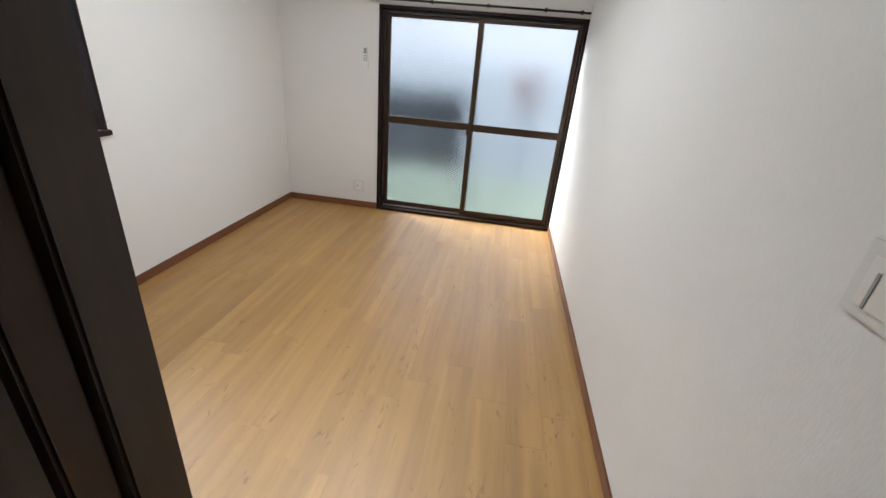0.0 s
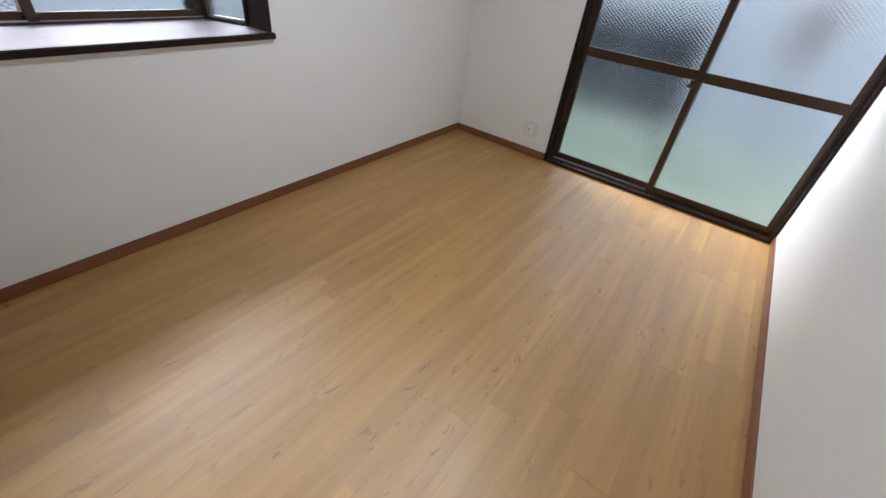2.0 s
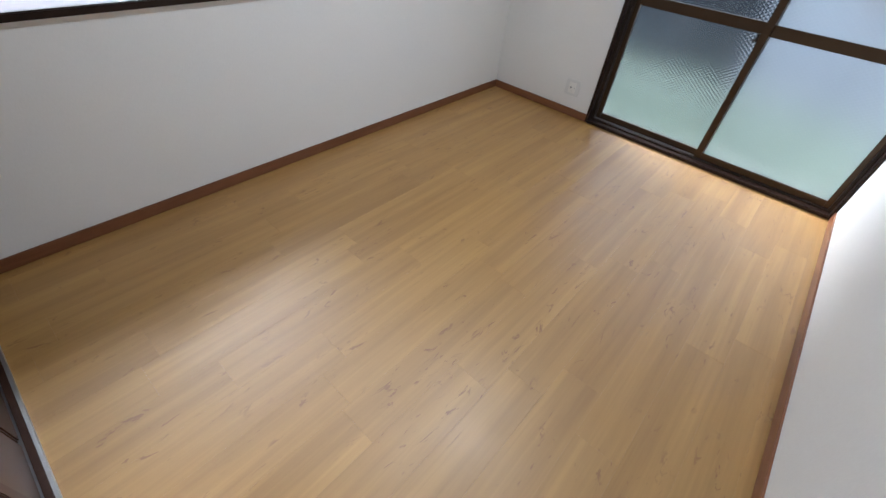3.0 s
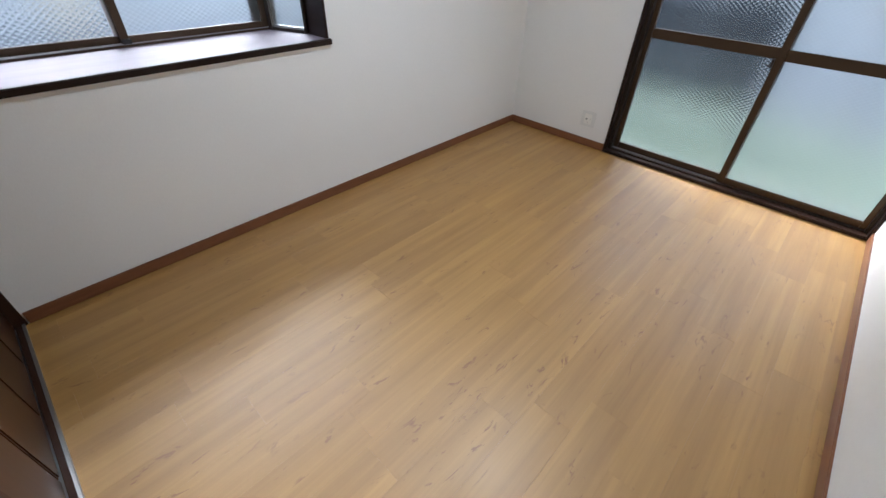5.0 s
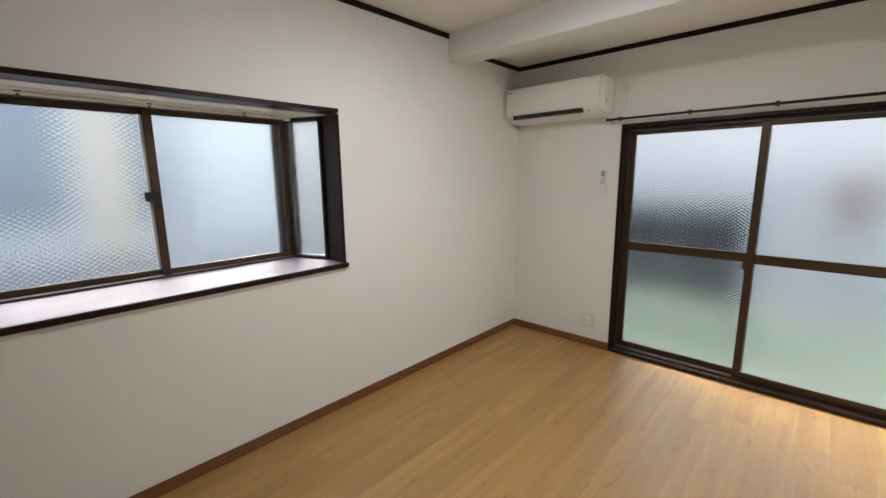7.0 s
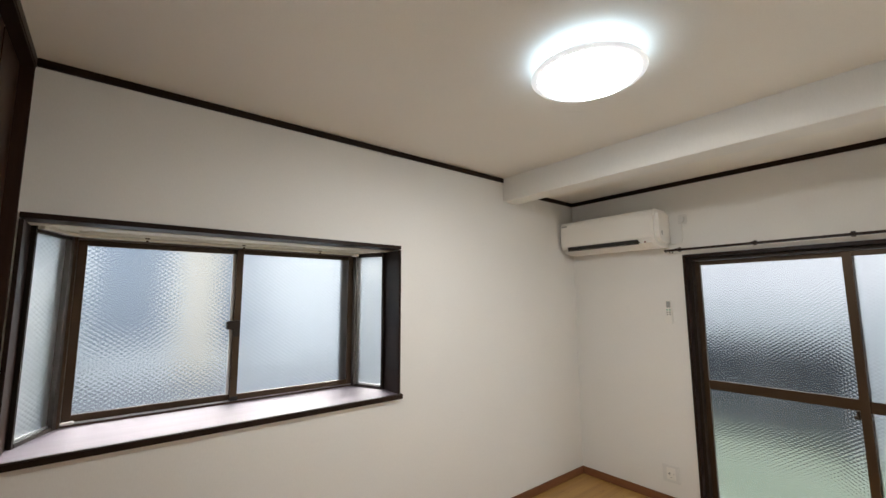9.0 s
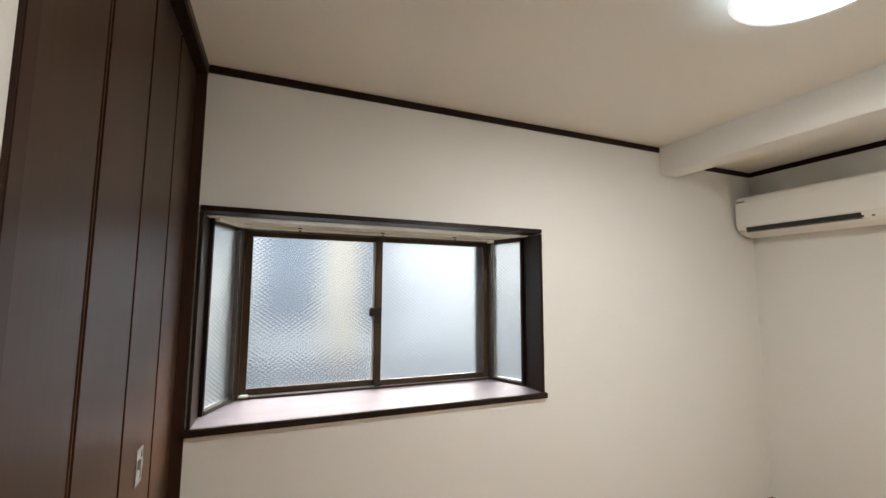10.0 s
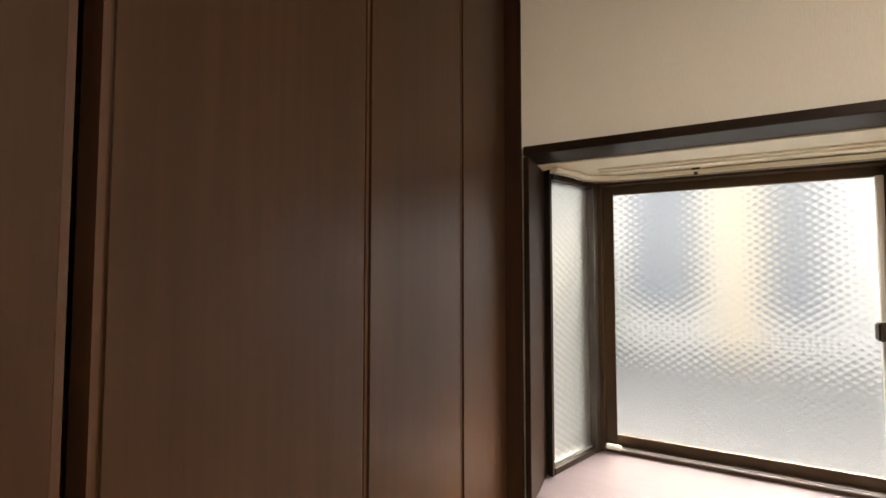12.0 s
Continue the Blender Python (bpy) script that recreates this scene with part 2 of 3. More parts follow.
BRICK_RED = surface("brown_red_render", (0.30, 0.225, 0.21), 0.8, vary=0.15, bump=0.3)
SLATE_PALE = surface("mid_grey_steel", (0.058, 0.070, 0.077), 0.5, vary=0.15)
SLATE_GLASS = surface("bluish_window_glass", (0.27, 0.31, 0.37), 0.25, vary=0.2)
HEDGE = surface("hedge_leaf", (0.10, 0.16, 0.07), 0.6, vary=0.4, scale=(8, 8, 8))
ROOF = surface("grey_roof_sheet", (0.15, 0.15, 0.16), 0.6, vary=0.1)
GLASS_N = figured_glass("figured_glass_door", 0, GLASS_ROUGH + 0.02, 0.0008, GLASS_TINT, lattice_shade=0.10)
GLASS_N2 = figured_glass("fine_frosted_glass_door", 0, GLASS_ROUGH + 0.17, 0.0006, GLASS_TINT, lattice_shade=0.03)
GLASS_W = figured_glass("figured_glass_bay", 1, GLASS_ROUGH + 0.06, 0.00042, GLASS_TINT, lattice_shade=0.09)
GLASS_SIDE = figured_glass("figured_glass_side", 0, GLASS_ROUGH + 0.16, 0.0008, GLASS_TINT, lattice_shade=0.06)
GLASS_W2 = figured_glass("fine_frosted_glass_bay", 1, GLASS_ROUGH + 0.19, 0.0005, GLASS_TINT, lattice_shade=0.025)
GLASS_BACK = figured_glass("smooth_glass_back", 0, 0.10, 0.0, (0.97, 0.98, 0.975), lattice_shade=0.0)
LAMP = glow("lit_lamp_cover", (1.0, 0.98, 0.94), LAMP_GLOW)
LAMP_RIM = glow("lit_lamp_rim", (0.90, 0.96, 1.0), 0.085)
# glow of the ring added above the lamp rim for its halo
LAMP_HALO = glow("lamp_halo_glow", (0.62, 0.83, 1.0), 0.7)


# ---- builders ----
def box(bm, lo, hi, bevel=0.0, seg=2):
    """An axis-aligned box, its edges rounded by bevel."""
    c = [(a + b) / 2 for a, b in zip(lo, hi)]
    s = [abs(b - a) for a, b in zip(lo, hi)]
    made = bmesh.ops.create_cube(bm, size=1.0, matrix=Matrix.Translation(c) @ Matrix.Diagonal((*s, 1)))
    if bevel:
        edges = list({e for v in made["verts"] for e in v.link_edges})
        bmesh.ops.bevel(bm, geom=edges, offset=min(bevel, min(s) * 0.45), segments=seg, affect="EDGES", clamp_overlap=True)
    return bm


def prism(bm, outline, axis, a, z):
    """An outline of (u, v) swept along an axis from a to z. For axis 0 (u, v) = (y, z), 1: (x, z), 2: (x, y)."""
    def at(u, v, w):
        return ((w, u, v), (u, w, v), (u, v, w))[axis]
    lows = [bm.verts.new(at(u, v, a)) for u, v in outline]
    highs = [bm.verts.new(at(u, v, z)) for u, v in outline]
    k = len(outline)
    bm.faces.new(lows), bm.faces.new(highs[::-1])
    for i in range(k):
        bm.faces.new((lows[i], highs[i], highs[(i + 1) % k], lows[(i + 1) % k]))
    bmesh.ops.recalc_face_normals(bm, faces=bm.faces)
    return bm


def disc(bm, centre, radius, depth, axis="z", seg=24, r2=None):
    turn = {"z": pose(0, 0, 0), "x": pose(0, 0, 0, 0, 90, 0), "y": pose(0, 0, 0, 90, 0, 0)}[axis]
    bmesh.ops.create_cone(bm, cap_ends=True, segments=seg, radius1=radius, radius2=radius if r2 is None else r2, depth=depth, matrix=Matrix.Translation(centre) @ turn)
    return bm


def lathe(bm, profile, centre, seg=64):
    """A profile of (radius, height) turned about the upright through centre."""
    rings = []
    for r, h in profile:
        rings.append([bm.verts.new((centre[0] + r * math.cos(2 * math.pi * i / seg), centre[1] + r * math.sin(2 * math.pi * i / seg), centre[2] + h)) for i in range(seg)] if r > 1e-6
                     else [bm.verts.new((centre[0], centre[1], centre[2] + h))])
    for a, b in zip(rings, rings[1:]):
        for i in range(seg):
            j = (i + 1) % seg
            if len(a) == 1:
                bm.faces.new((a[0], b[i], b[j]))
            elif len(b) == 1:
                bm.faces.new((a[i], a[j], b[0]))
            else:
                bm.faces.new((a[i], a[j], b[j], b[i]))
    bmesh.ops.recalc_face_normals(bm, faces=bm.faces)
    return bm


def mesh_object(name, bm, material, smooth=False):
    me = bpy.data.meshes.new(name)
    bm.to_mesh(me)
    bm.free()
    me.materials.append(material)
    if smooth:
        for p in me.polygons:
            p.use_smooth = True
    return new(name, me)


def part(name, bm, material, parent, label="", smooth=False):
    ob = mesh_object(name, bm, material, smooth)
    ob.parent = parent
    if parent.type == "EMPTY" or parent.parent is None:
        ob.matrix_parent_inverse = parent.matrix_world.inverted()
    if label:
        ob["label"] = label
    return ob


def boxes(*spans, bevel=0.0):
    bm = bmesh.new()
    for lo, hi in spans:
        box(bm, lo, hi, bevel)
    return bm


def structure(name, bm, material, label, category):
    return tagged(mesh_object(name, bm, material), label, category, kind="structure")


def thing(name, label, category, group="", kind=""):
    return tagged(new(name), label, category, group, kind)


def tube(points, radius):
    """A round cord through points, as a mesh in a bmesh."""
    bm = bmesh.new()
    last = None
    pts = [Vector(p) for p in points]
    for i, p in enumerate(pts):
        d = (pts[min(i + 1, len(pts) - 1)] - pts[max(i - 1, 0)]).normalized()
        m = Matrix.Translation(p) @ d.to_track_quat("Z", "Y").to_matrix().to_4x4()
        ring = [bm.verts.new(m @ Vector((radius * math.cos(a), radius * math.sin(a), 0))) for a in [2 * math.pi * k / 8 for k in range(8)]]
        if last:
            for k in range(8):
                bm.faces.new((last[k], last[(k + 1) % 8], ring[(k + 1) % 8], ring[k]))
        else:
            bm.faces.new(ring[::-1])
        last = ring
    bm.faces.new(last)
    bmesh.ops.recalc_face_normals(bm, faces=bm.faces)
    return bm


# ---- the room: sizes ----
W, D, H, HR = 2.632, 3.565, 2.425, 2.356      # width, depth, ceiling, ceiling beyond the beam
BEAM0, BEAM1, BEAMZ = 2.640, 2.800, 2.240
BY0, BY1, BZ0, BZ1 = 0.014, 1.690, 0.925, 1.795  # opening of the bay window
WX0, WX1, WZ1 = 0.916, 2.632, 1.800           # opening of the sliding window
CX0, CX1 = 0.045, 1.240                       # closet doors
DX0, DX1, DZ = 1.800, 2.600, 2.020            # doorway

# ---- walls ----
structure("wall_west", boxes(((-0.15, -0.12, 0), (0, BY0, H + 0.1)), ((-0.15, BY1, 0), (0, D + 0.15, H + 0.1)),
                             ((-0.15, BY0, 0), (0, BY1, BZ0 - 0.03)), ((-0.15, BY0, BZ1 + 0.02), (0, BY1, H + 0.1))),
          PAPER, "white embossed vinyl wallpaper on the bay window wall", "wall")
structure("wall_north", boxes(((0, D, 0), (WX0, D + 0.15, H + 0.1)), ((WX0, D, WZ1), (W, D + 0.15, H + 0.1))),
          PAPER, "white wallpapered wall around the sliding glass door", "wall")
structure("wall_east", boxes(((W, -1.70, 0), (W + 0.15, D + 0.15, H + 0.1))), PAPER, "plain white wallpapered side wall", "wall")
structure("wall_south", boxes(((CX1 + 0.03, -0.12, 0), (DX0 - 0.045, 0, H + 0.1)), ((DX0 - 0.045, -0.12, DZ + 0.03), (W, 0, H + 0.1))),
          PAPER, "white wallpapered wall between closet and doorway", "wall")
structure("wall_closet", boxes(((0, -0.80, 0), (CX1 + 0.15, -0.70, H + 0.1)), ((CX1 + 0.03, -0.70, 0), (CX1 + 0.13, -0.12, H + 0.1)), ((-0.15, -0.80, 0), (0, -0.12, H + 0.1))),
          PAPER, "plain inner walls of the closet", "wall")
structure("wall_hall", boxes(((CX1 + 0.13, -1.85, 0), (W + 0.15, -1.70, H + 0.1)), ((CX1 + 0.15, -1.70, 0), (CX1 + 0.25, -0.12, H + 0.1))),
          PAPER, "plain white walls of the hall behind the doorway", "wall")
structure("ceiling", boxes(((-0.15, -1.85, H), (W + 0.15, BEAM0, H + 0.12))), CEILING, "white papered ceiling", "ceiling")
structure("ceiling_rear", boxes(((0, BEAM1, HR), (W, D, HR + 0.06))), CEILING, "slightly lower white papered ceiling beside the window", "ceiling")
structure("ceiling_beam", boxes(((0, BEAM0, BEAMZ), (W, BEAM1, H + 0.12)), bevel=0.003), PAPER, "white papered ceiling beam across the room", "beam")
# eave is unseen, run out past the wall to cut daylight at the door
structure("roof_slab_light_block", boxes(((-0.15, BEAM1, H + 0.12), (W + 0.15, D + 0.45, H + 0.24))), CONCRETE, "plain roof slab, its unseen eave added to block light above the sliding door", "roof")

# ---- trim and baseboards ----
TR = 0.034
structure("trim_west", boxes(((0, 0.012, H - TR), (0.012, BEAM0, H)), bevel=0.002), DARK, "dark brown wooden ceiling trim", "trim")
structure("trim_west_rear", boxes(((0, BEAM1, HR - TR), (0.012, D, HR)), bevel=0.002), DARK, "dark brown wooden ceiling trim", "trim")
structure("trim_north", boxes(((0.012, D - 0.012, HR - TR), (W - 0.012, D, HR)), bevel=0.002), DARK, "dark brown wooden ceiling trim over the window", "trim")
structure("trim_east", boxes(((W - 0.012, 0.012, H - TR), (W, BEAM0, H)), bevel=0.002), DARK, "dark brown wooden ceiling trim", "trim")
structure("trim_east_rear", boxes(((W - 0.012, BEAM1, HR - TR), (W, D, HR)), bevel=0.002), DARK, "dark brown wooden ceiling trim", "trim")
structure("trim_south", boxes(((0.0, 0.0, H - TR - 0.004), (W, 0.012, H)), bevel=0.002), DARK, "dark brown wooden ceiling trim over the closet", "trim")


def skirting(name, lo, hi):
    structure(name, boxes((lo, hi), bevel=0.002), BASE, "red-brown wooden baseboard", "baseboard")


skirting("baseboard_west", (0, 0.014, 0.002), (0.009, D, 0.063))
skirting("baseboard_north", (0.009, D - 0.009, 0.002), (WX0 - 0.001, D, 0.063))
skirting("baseboard_east", (W - 0.009, 0.0, 0.002), (W, D - 0.012, 0.063))
skirting("baseboard_south", (CX1 + 0.032, 0.0, 0.002), (DX0 - 0.05, 0.009, 0.063))

# ---- bay window ----
GX, GXB = -0.168, -0.400     # where the slanting side panes begin and end
SX = -0.425                  # plane of the sliding sashes
YL, YR = 0.150, 1.565        # ends of the sash front
bay = thing("window_1", "dark-framed bay window with frosted sliding sashes", "window", kind="structure")
part("casing", boxes(((-0.15, BY0, BZ1), (0.012, BY1, BZ1 + 0.022)), ((-0.178, BY1 - 0.014, BZ0), (0.012, BY1, BZ1 - 0.005)), ((-0.178, BY0, BZ0), (0.012, BY0 + 0.014, BZ1 - 0.005)), bevel=0.0015), DARK, bay, "dark brown wooden casing")
part("window_sill", prism(bmesh.new(), [(0.0, BY0 - 0.006), (0.0, BY1 + 0.006), (-0.17, BY1 + 0.004), (SX - 0.03, YR + 0.05), (SX - 0.03, YL - 0.05), (-0.17, BY0 - 0.004)], 2, BZ0 - 0.026, BZ0), SILL, bay, "wide glossy rosewood-coloured laminate sill")
part("sill_nosing", boxes(((0.0, BY0 - 0.010, BZ0 - 0.028), (0.026, BY1 + 0.012, BZ0 + 0.001)), bevel=0.004), DARK, bay, "dark brown front edge of the sill")
part("sill_moulding", boxes(((0.0, BY0, BZ0 - 0.046), (0.008, BY1, BZ0 - 0.028)), bevel=0.002), PLASTIC_WARM, bay, "pale strip below the sill")
part("soffit", prism(bmesh.new(), [(-0.10, BY0), (-0.10, BY1), (-0.17, BY1 + 0.004), (SX - 0.03, YR + 0.05), (SX - 0.03, YL - 0.05), (-0.17, BY0 - 0.004)], 2, BZ1 - 0.004, BZ1 + 0.03), SOFFIT, bay, "cream moulded panel over the bay")
part("head_trim", boxes(((SX + 0.035, YL - 0.02, BZ1 - 0.014), (SX + 0.080, YR + 0.04, BZ1 - 0.004)), bevel=0.002), BRONZE, bay, "bronze head strip above the sashes")
part("outer_jamb", boxes(((SX - 0.060, YR - 0.050, BZ0 + 0.010), (SX - 0.036, YR + 0.012, BZ1 - 0.02)), bevel=0.002), BRONZE_DARK, bay, "dark outer jamb behind the glass")
part("weather_strip", boxes(((SX - 0.003, 0.829, BZ0 + 0.044), (SX + 0.006, 0.8445, BZ1 - 0.046)), bevel=0.001), PLATE, bay, "pale grey weather strip beside the meeting stile")
for gx in (-0.215, -0.255, -0.375):
    part("soffit_ridge", boxes(((gx - 0.006, YL + 0.02, BZ1 - 0.009), (gx + 0.006, YR - 0.02, BZ1 - 0.0035)), bevel=0.002), SOFFIT, bay)
# outer shell of the bay
part("bay_roof", prism(bmesh.new(), [(-0.15, BY0 - 0.05), (-0.15, BY1 + 0.05), (SX - 0.08, YR + 0.09), (SX - 0.08, YL - 0.09)], 2, BZ1 + 0.03, BZ1 + 0.10), BRONZE_DARK, bay, "bronze roof of the bay")
part("bay_apron", prism(bmesh.new(), [(-0.15, BY0 - 0.05), (-0.15, BY1 + 0.05), (SX - 0.08, YR + 0.09), (SX - 0.08, YL - 0.09)], 2, BZ0 - 0.10, BZ0 - 0.028), BRONZE_DARK, bay, "bronze underside of the bay")


def upright(bm, x, y, wx, wy, z0, z1, turn=0.0):
    bmesh.ops.create_cube(bm, size=1.0, matrix=Matrix.Translation((x, y, (z0 + z1) / 2)) @ pose(0, 0, 0, 0, 0, turn) @ Matrix.Diagonal((wx, wy, z1 - z0, 1)))


def side_light(ya, yb):
    """One slanting side light: frame of four bars and a pane, from (GX, ya) to (GXB, yb)."""
    a, b = Vector((GX, ya, 0)), Vector((GXB, yb, 0))
    d = b - a
    ang = math.degrees(math.atan2(d.y, d.x))
    mid = (a + b) / 2
    frm = bmesh.new()
    for end in (a, b):
        wide = 0.010 if end == a else 0.024
        p = end + (mid - end).normalized() * wide / 2
        upright(frm, p.x, p.y, wide, 0.05, BZ0 - 0.001, BZ1 + 0.001, ang)
    for z in (BZ0 + 0.008, BZ1 - 0.016):
        bmesh.ops.create_cube(frm, size=1.0, matrix=Matrix.Translation((mid.x, mid.y, z)) @ pose(0, 0, 0, 0, 0, ang) @ Matrix.Diagonal((d.length - 0.036, 0.046, 0.016 if z < 1.2 else 0.026, 1)))
    f = part("side_frame", frm, BRONZE_DARK, bay)
    pane = bmesh.new()
    bmesh.ops.create_cube(pane, size=1.0, matrix=Matrix.Translation((mid.x, mid.y, (BZ0 + BZ1) / 2 - 0.003)) @ pose(0, 0, 0, 0, 0, ang) @ Matrix.Diagonal((d.length - 0.016, 0.004, BZ1 - BZ0 - 0.044, 1)))
    g = part("pane", pane, GLASS_SIDE, f, "frosted figured glass side pane")
    g.visible_shadow = False
    bead = bmesh.new()
    bmesh.ops.create_cube(bead, size=1.0, matrix=Matrix.Translation((mid.x, mid.y, BZ0 + 0.020)) @ pose(0, 0, 0, 0, 0, ang) @ Matrix.Diagonal((d.length - 0.05, 0.02, 0.008, 1)))
    part("glazing_bead", bead, ALU, f, "grey glazing bead")


side_light(BY0 + 0.008, YL - 0.022)
side_light(BY1 - 0.006, YR + 0.022)
part("frame", boxes(((SX - 0.05, YL - 0.035, BZ0 - 0.001), (SX + 0.035, YL + 0.012, BZ1 + 0.001)), ((SX - 0.05, YR + 0.012, BZ0 - 0.001), (SX + 0.035, YR + 0.060, BZ1 + 0.001)),
                    ((SX - 0.05, YL + 0.012, BZ1 - 0.020), (SX + 0.035, YR + 0.012, BZ1 + 0.001)), ((SX - 0.05, YL + 0.012, BZ0 - 0.001), (SX + 0.03, YR + 0.012, BZ0 + 0.010)), bevel=0.002), BRONZE, bay, "bronze aluminium sash frame")
part("sash_track", boxes(((SX + 0.014, YL + 0.012, BZ0 + 0.010), (SX + 0.018, YR + 0.012, BZ0 + 0.016)), ((SX + 0.024, YL + 0.012, BZ0 + 0.010), (SX + 0.028, YR + 0.012, BZ0 + 0.014))), ALU, bay, "pale aluminium track lip")
part("buffer", boxes(((SX + 0.012, YL + 0.014, BZ0 + 0.010), (SX + 0.034, YL + 0.060, BZ0 + 0.022)), bevel=0.003), PLASTIC, bay, "white plastic buffer")


def sash(parent, across, plane, u0, u1, z0, z1, stile0, stile1, rail_b, rail_t, mid, glass, depth=0.026):
    """A sliding sash in the plane (across 1: x = plane, runs along y; 0: y = plane, runs along x), with an optional middle rail (z, height)."""
    def b3(ua, ub, za, zb, d, shift=0.0):
        return ((plane - d / 2 + shift, ua, za), (plane + d / 2 + shift, ub, zb)) if across else ((ua, plane - d / 2 + shift, za), (ub, plane + d / 2 + shift, zb))
    bars = [b3(u0, u0 + stile0, z0, z1, depth), b3(u1 - stile1, u1, z0, z1, depth), b3(u0 + stile0, u1 - stile1, z0, z0 + rail_b, depth - 0.004), b3(u0 + stile0, u1 - stile1, z1 - rail_t, z1, depth - 0.004)]
    if mid:
        bars.append(b3(u0 + stile0, u1 - stile1, mid[0], mid[1], depth - 0.004))
    s = part("sash", boxes(*bars, bevel=0.002), BRONZE, parent, "bronze aluminium sliding sash")
    cuts = [(z0 + rail_b, mid[0]), (mid[1], z1 - rail_t)] if mid else [(z0 + rail_b, z1 - rail_t)]
    for za, zb in cuts:
        g = part("pane", boxes(b3(u0 + stile0 - 0.004, u1 - stile1 + 0.004, za - 0.004, zb + 0.004, 0.005)), glass, s, "frosted figured glass pane")
        g.data.materials.append(GLASS_BACK)
        for face in g.data.polygons:
            face.material_index = 0 if (face.normal.x > 0.5 if across else face.normal.y < -0.5) else 1
        g.visible_shadow = False
    return s


sash(bay, 1, SX - 0.018, YL + 0.012, 0.885, BZ0 + 0.012, BZ1 - 0.02, 0.034, 0.036, 0.032, 0.026, None, GLASS_W)
front_sash = sash(bay, 1, SX + 0.012, 0.845, YR + 0.012, BZ0 + 0.012, BZ1 - 0.02, 0.036, 0.040, 0.032, 0.026, None, GLASS_W2)
part("sash_latch", boxes(((SX + 0.024, 0.840, 1.285), (SX + 0.048, 0.874, 1.375)), ((SX + 0.026, 0.806, 1.325), (SX + 0.052, 0.850, 1.372)), bevel=0.004), BRONZE_DARK, bay, "dark crescent sash latch")
part("runner_cap", boxes(((SX + 0.024, 0.845, BZ0 + 0.012), (SX + 0.034, 0.885, BZ0 + 0.034)), bevel=0.003), BLACK, bay, "black plastic runner cap")


def ribbon(points, wide, high):
    """A flat bar of that width and height along points at one level."""
    bm = bmesh.new()
    last = None
    pts = [Vector(p) for p in points]
    for i, p in enumerate(pts):
        d = (pts[min(i + 1, len(pts) - 1)] - pts[max(i - 1, 0)]).normalized()
        side = Vector((-d.y, d.x, 0)) * wide / 2
        up = Vector((0, 0, high / 2))
        ring = [bm.verts.new(p + q) for q in (side + up, side - up, -side - up, -side + up)]
        if last:
            for k in range(4):
                bm.faces.new((last[k], last[(k + 1) % 4], ring[(k + 1) % 4], ring[k]))
        else:
            bm.faces.new(ring[::-1])
        last = ring
    bm.faces.new(last)
    bmesh.ops.recalc_face_normals(bm, faces=bm.faces)
    return bm


RZ = BZ1 - 0.0135
route = [(-0.13 - 0.10 * k / 4, 0.062 + 0.050 * k / 4, RZ) for k in range(5)]
route += [(-0.23 - 0.10 * math.sin(math.radians(15 * k)), 0.112 + 0.14 * (1 - math.cos(math.radians(15 * k))), RZ) for k in range(1, 7)]
route += [(-0.33, 0.30 + 0.16 * k, RZ) for k in range(1, 8)] + [(-0.33, 1.535, RZ)]
bay_rail = thing("bay_curtain_rail", "cream curtain rail bent round the head of the bay", "curtain rail")
part("rail", ribbon(route, 0.024, 0.012), SOFFIT, bay_rail)
# grey strip below the rail; shade in its slot put into the colour
part("slot_shade", ribbon([(p[0], p[1], p[2] - 0.0075) for p in route], 0.006, 0.003), GREY, bay_rail, "grey strip under the rail, coloured as its shaded slot")
part("end_cap", boxes(((-0.350, 1.530, RZ - 0.012), (-0.310, 1.566, RZ + 0.007)), bevel=0.004), PLASTIC_WARM, bay_rail, "pale plastic end cap")
for y in (0.42, 0.86, 1.30):
    part("bracket", boxes(((-0.346, y - 0.010, RZ + 0.004), (-0.314, y + 0.010, RZ + 0.0095)), ((-0.322, y - 0.005, RZ - 0.011), (-0.314, y + 0.005, RZ - 0.002)), bevel=0.001), BRONZE, bay_rail)

# ---- sliding glass door ----
win = thing("window_2", "bronze sliding glass door with frosted figured panes", "window", kind="structure")
FY = 3.553
part("casing", boxes(((WX0, FY, 0.003), (WX0 + 0.020, D + 0.15, WZ1)), ((W - 0.020, FY, 0.003), (W - 0.001, D + 0.15, WZ1)), ((WX0 + 0.020, FY, WZ1 - 0.024), (W - 0.020, D + 0.15, WZ1)), bevel=0.002), DARK, win, "dark brown wooden casing")
part("threshold", boxes(((WX0 + 0.020, FY - 0.004, 0.003), (W - 0.020, 3.60, 0.026)), bevel=0.003), DARK, win, "dark brown wooden threshold")
part("frame", boxes(((WX0 + 0.020, 3.60, 0.003), (WX0 + 0.044, 3.70, WZ1 - 0.024)), ((W - 0.040, 3.60, 0.003), (W - 0.020, 3.70, WZ1 - 0.024)),
                    ((WX0 + 0.044, 3.60, WZ1 - 0.046), (W - 0.040, 3.70, WZ1 - 0.024)), ((WX0 + 0.044, 3.60, 0.003), (W - 0.040, 3.70, 0.036)), bevel=0.002), BRONZE_DARK, win, "dark bronze aluminium frame")
part("door_track", boxes(((WX0 + 0.044, 3.626, 0.036), (W - 0.040, 3.630, 0.044)), ((WX0 + 0.044, 3.666, 0.036), (W - 0.040, 3.670, 0.044))), ALU, win, "aluminium sliding track")
sash(win, 0, 3.664, WX0 + 0.044, 1.800, 0.038, WZ1 - 0.048, 0.034, 0.044, 0.042, 0.030, (0.845, 0.908), GLASS_N, 0.028)
